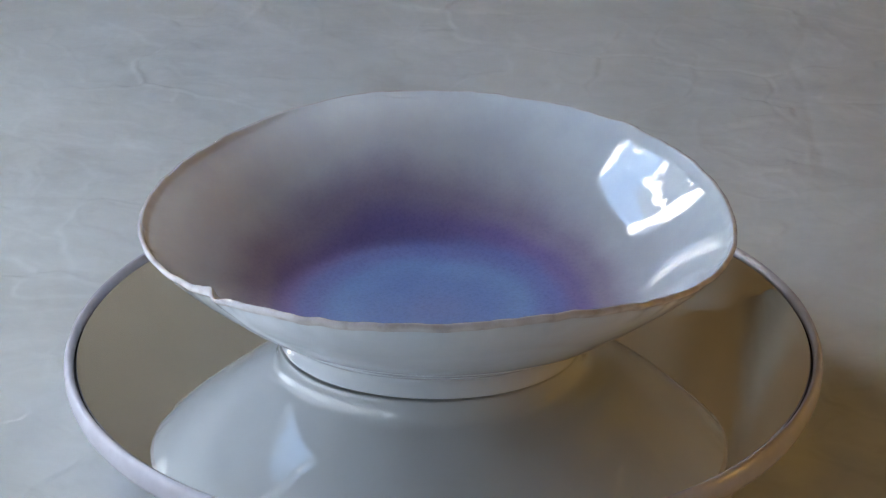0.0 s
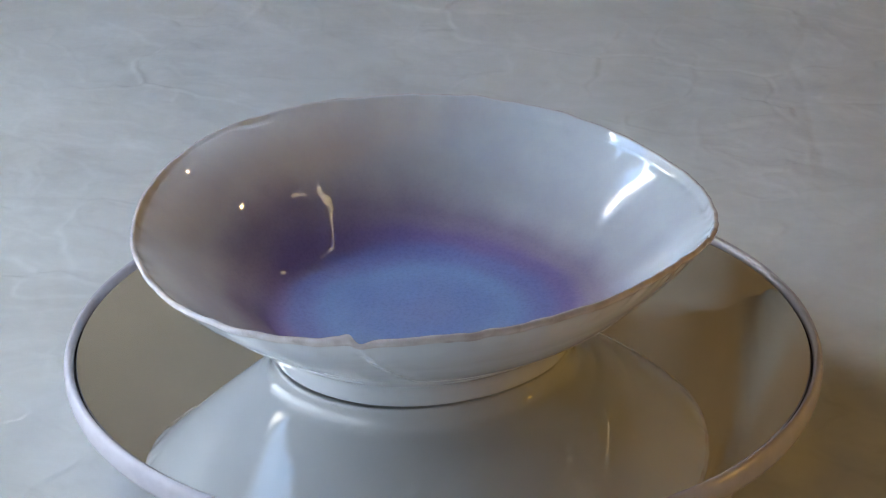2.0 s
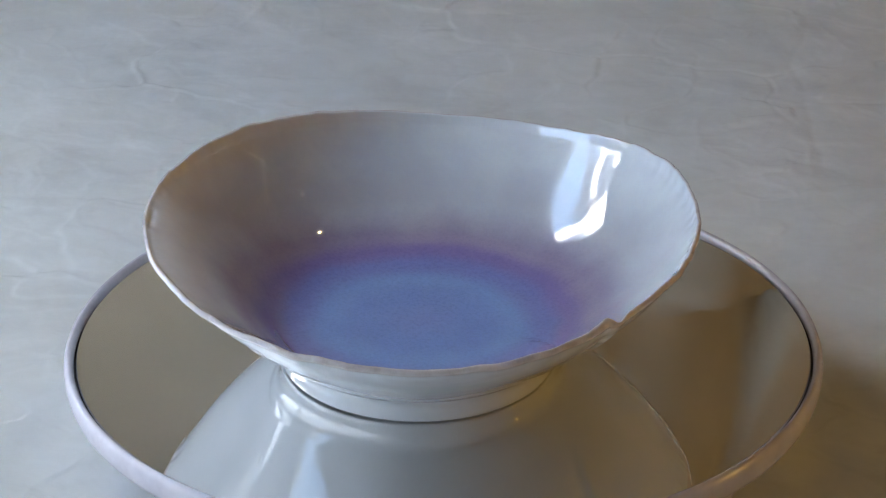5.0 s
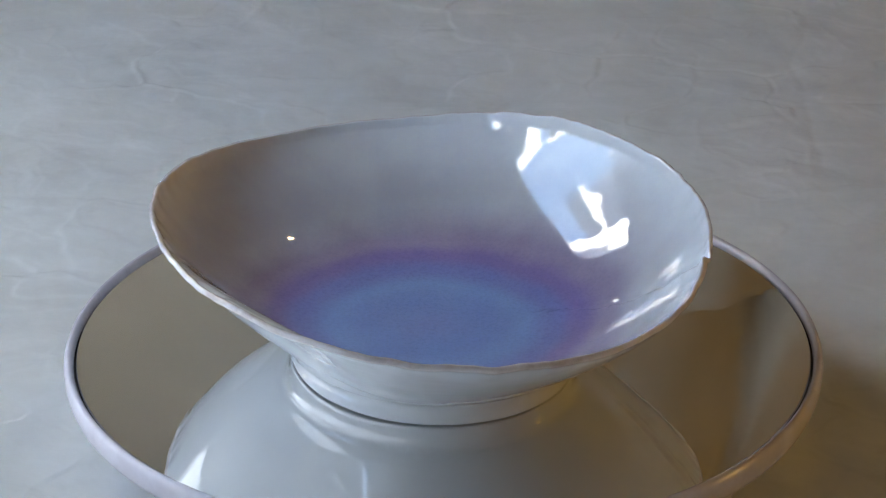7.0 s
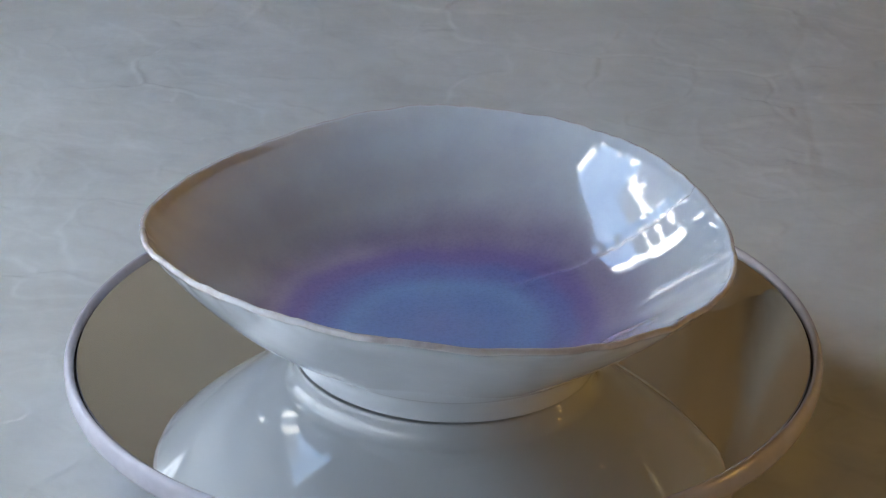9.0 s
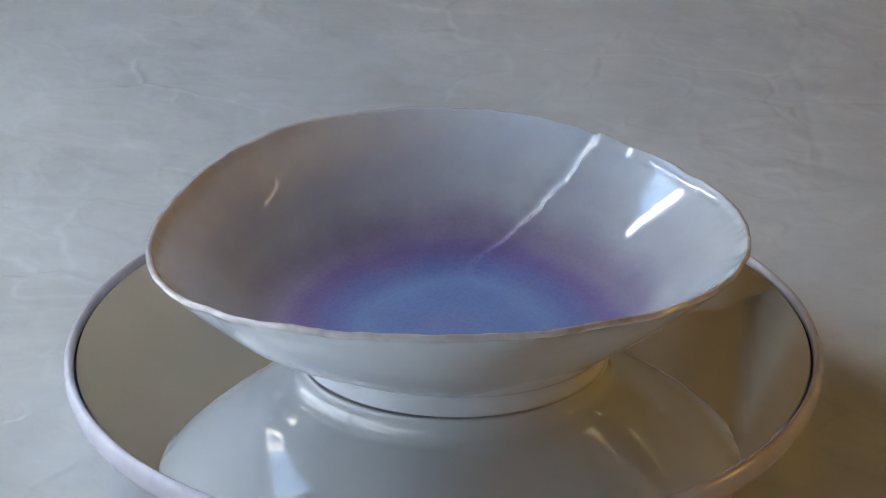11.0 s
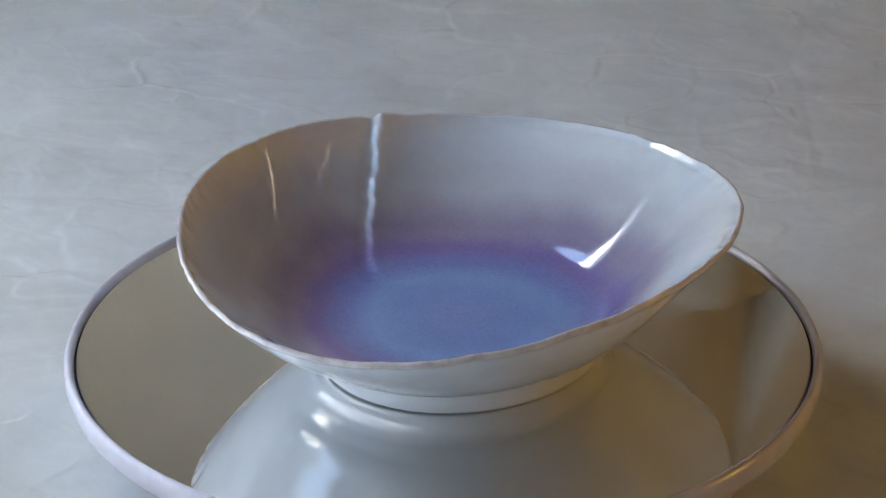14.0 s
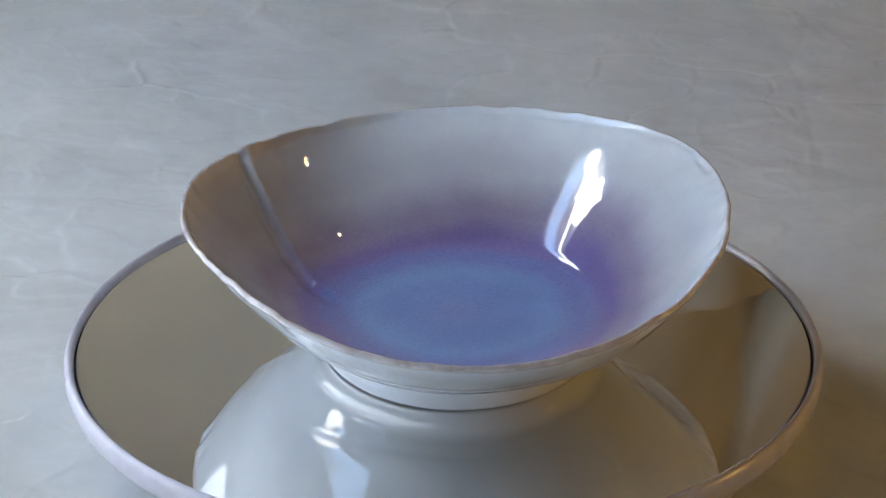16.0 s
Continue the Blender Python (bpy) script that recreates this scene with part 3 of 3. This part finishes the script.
def build_strip(places, label):
    """A thin glowing strip bent along straight runs, hung before the wall."""
    cu = bpy.data.curves.new("light_strip", "CURVE")
    cu.dimensions, cu.bevel_depth, cu.bevel_resolution = "3D", 0.011, 2
    sp = cu.splines.new("POLY")
    sp.points.add(len(places) - 1)
    for p, (az, el, d) in zip(sp.points, places):
        a, e = radians(az), radians(el)
        p.co = (d * math.cos(e) * math.cos(a), d * math.cos(e) * math.sin(a), d * math.sin(e), 1)
    cu.materials.append(TUBE)
    return tagged(new("light_strip", cu), label, "light strip", "light strips")


def build_string_light():
    """Small warm bulbs along a sagging cord."""
    root = tagged(empty("string_light", pose(0, 0, 0)), "string of small warm bulbs on a thin cord", "string light")
    spots = []
    for k in range(15):
        a, e = radians(-8 + 43 * k / 14 + 2.0 * math.sin(k * 2.3)), radians(14.5 + 6 * math.sin(k * 1.55) - 2.5 * math.sin(k * 2.9))
        d = 1.25 + 0.05 * math.sin(k * 1.7)
        spots.append(Vector((d * math.cos(e) * math.cos(a), d * math.cos(e) * math.sin(a), d * math.sin(e))))
    cu = bpy.data.curves.new("cord", "CURVE")
    cu.dimensions, cu.bevel_depth = "3D", 0.0012
    sp = cu.splines.new("POLY")
    sp.points.add(len(spots) - 1)
    for p, v in zip(sp.points, spots):
        p.co = (*(v + Vector((0, 0, 0.006))), 1)
    cu.materials.append(GASKET)
    new("cord", cu).parent = root
    for v in spots:
        bm = bmesh.new()
        bmesh.ops.create_icosphere(bm, subdivisions=2, radius=0.0085, matrix=Matrix.Translation(v))
        part("bulb", bm, SPARK, root)
    return root


build_string_light()
build_strip([(1, 33, 1.75), (-5, 44, 1.85), (10, 43, 1.85)], "pale yellow light strip bent over a corner")
build_strip([(20, 25, 1.75), (17, 31, 1.75), (32, 31, 1.75)], "pale yellow light strip bent over a corner")


# ---- what turns ----
def motions():
    turn = [(t, pose(0, 0, 0, 0, 0, -142.454 + 17.6775 * t)) for t in range(17)]
    walk(bowl, turn)
    walk(platter, turn)


motions()
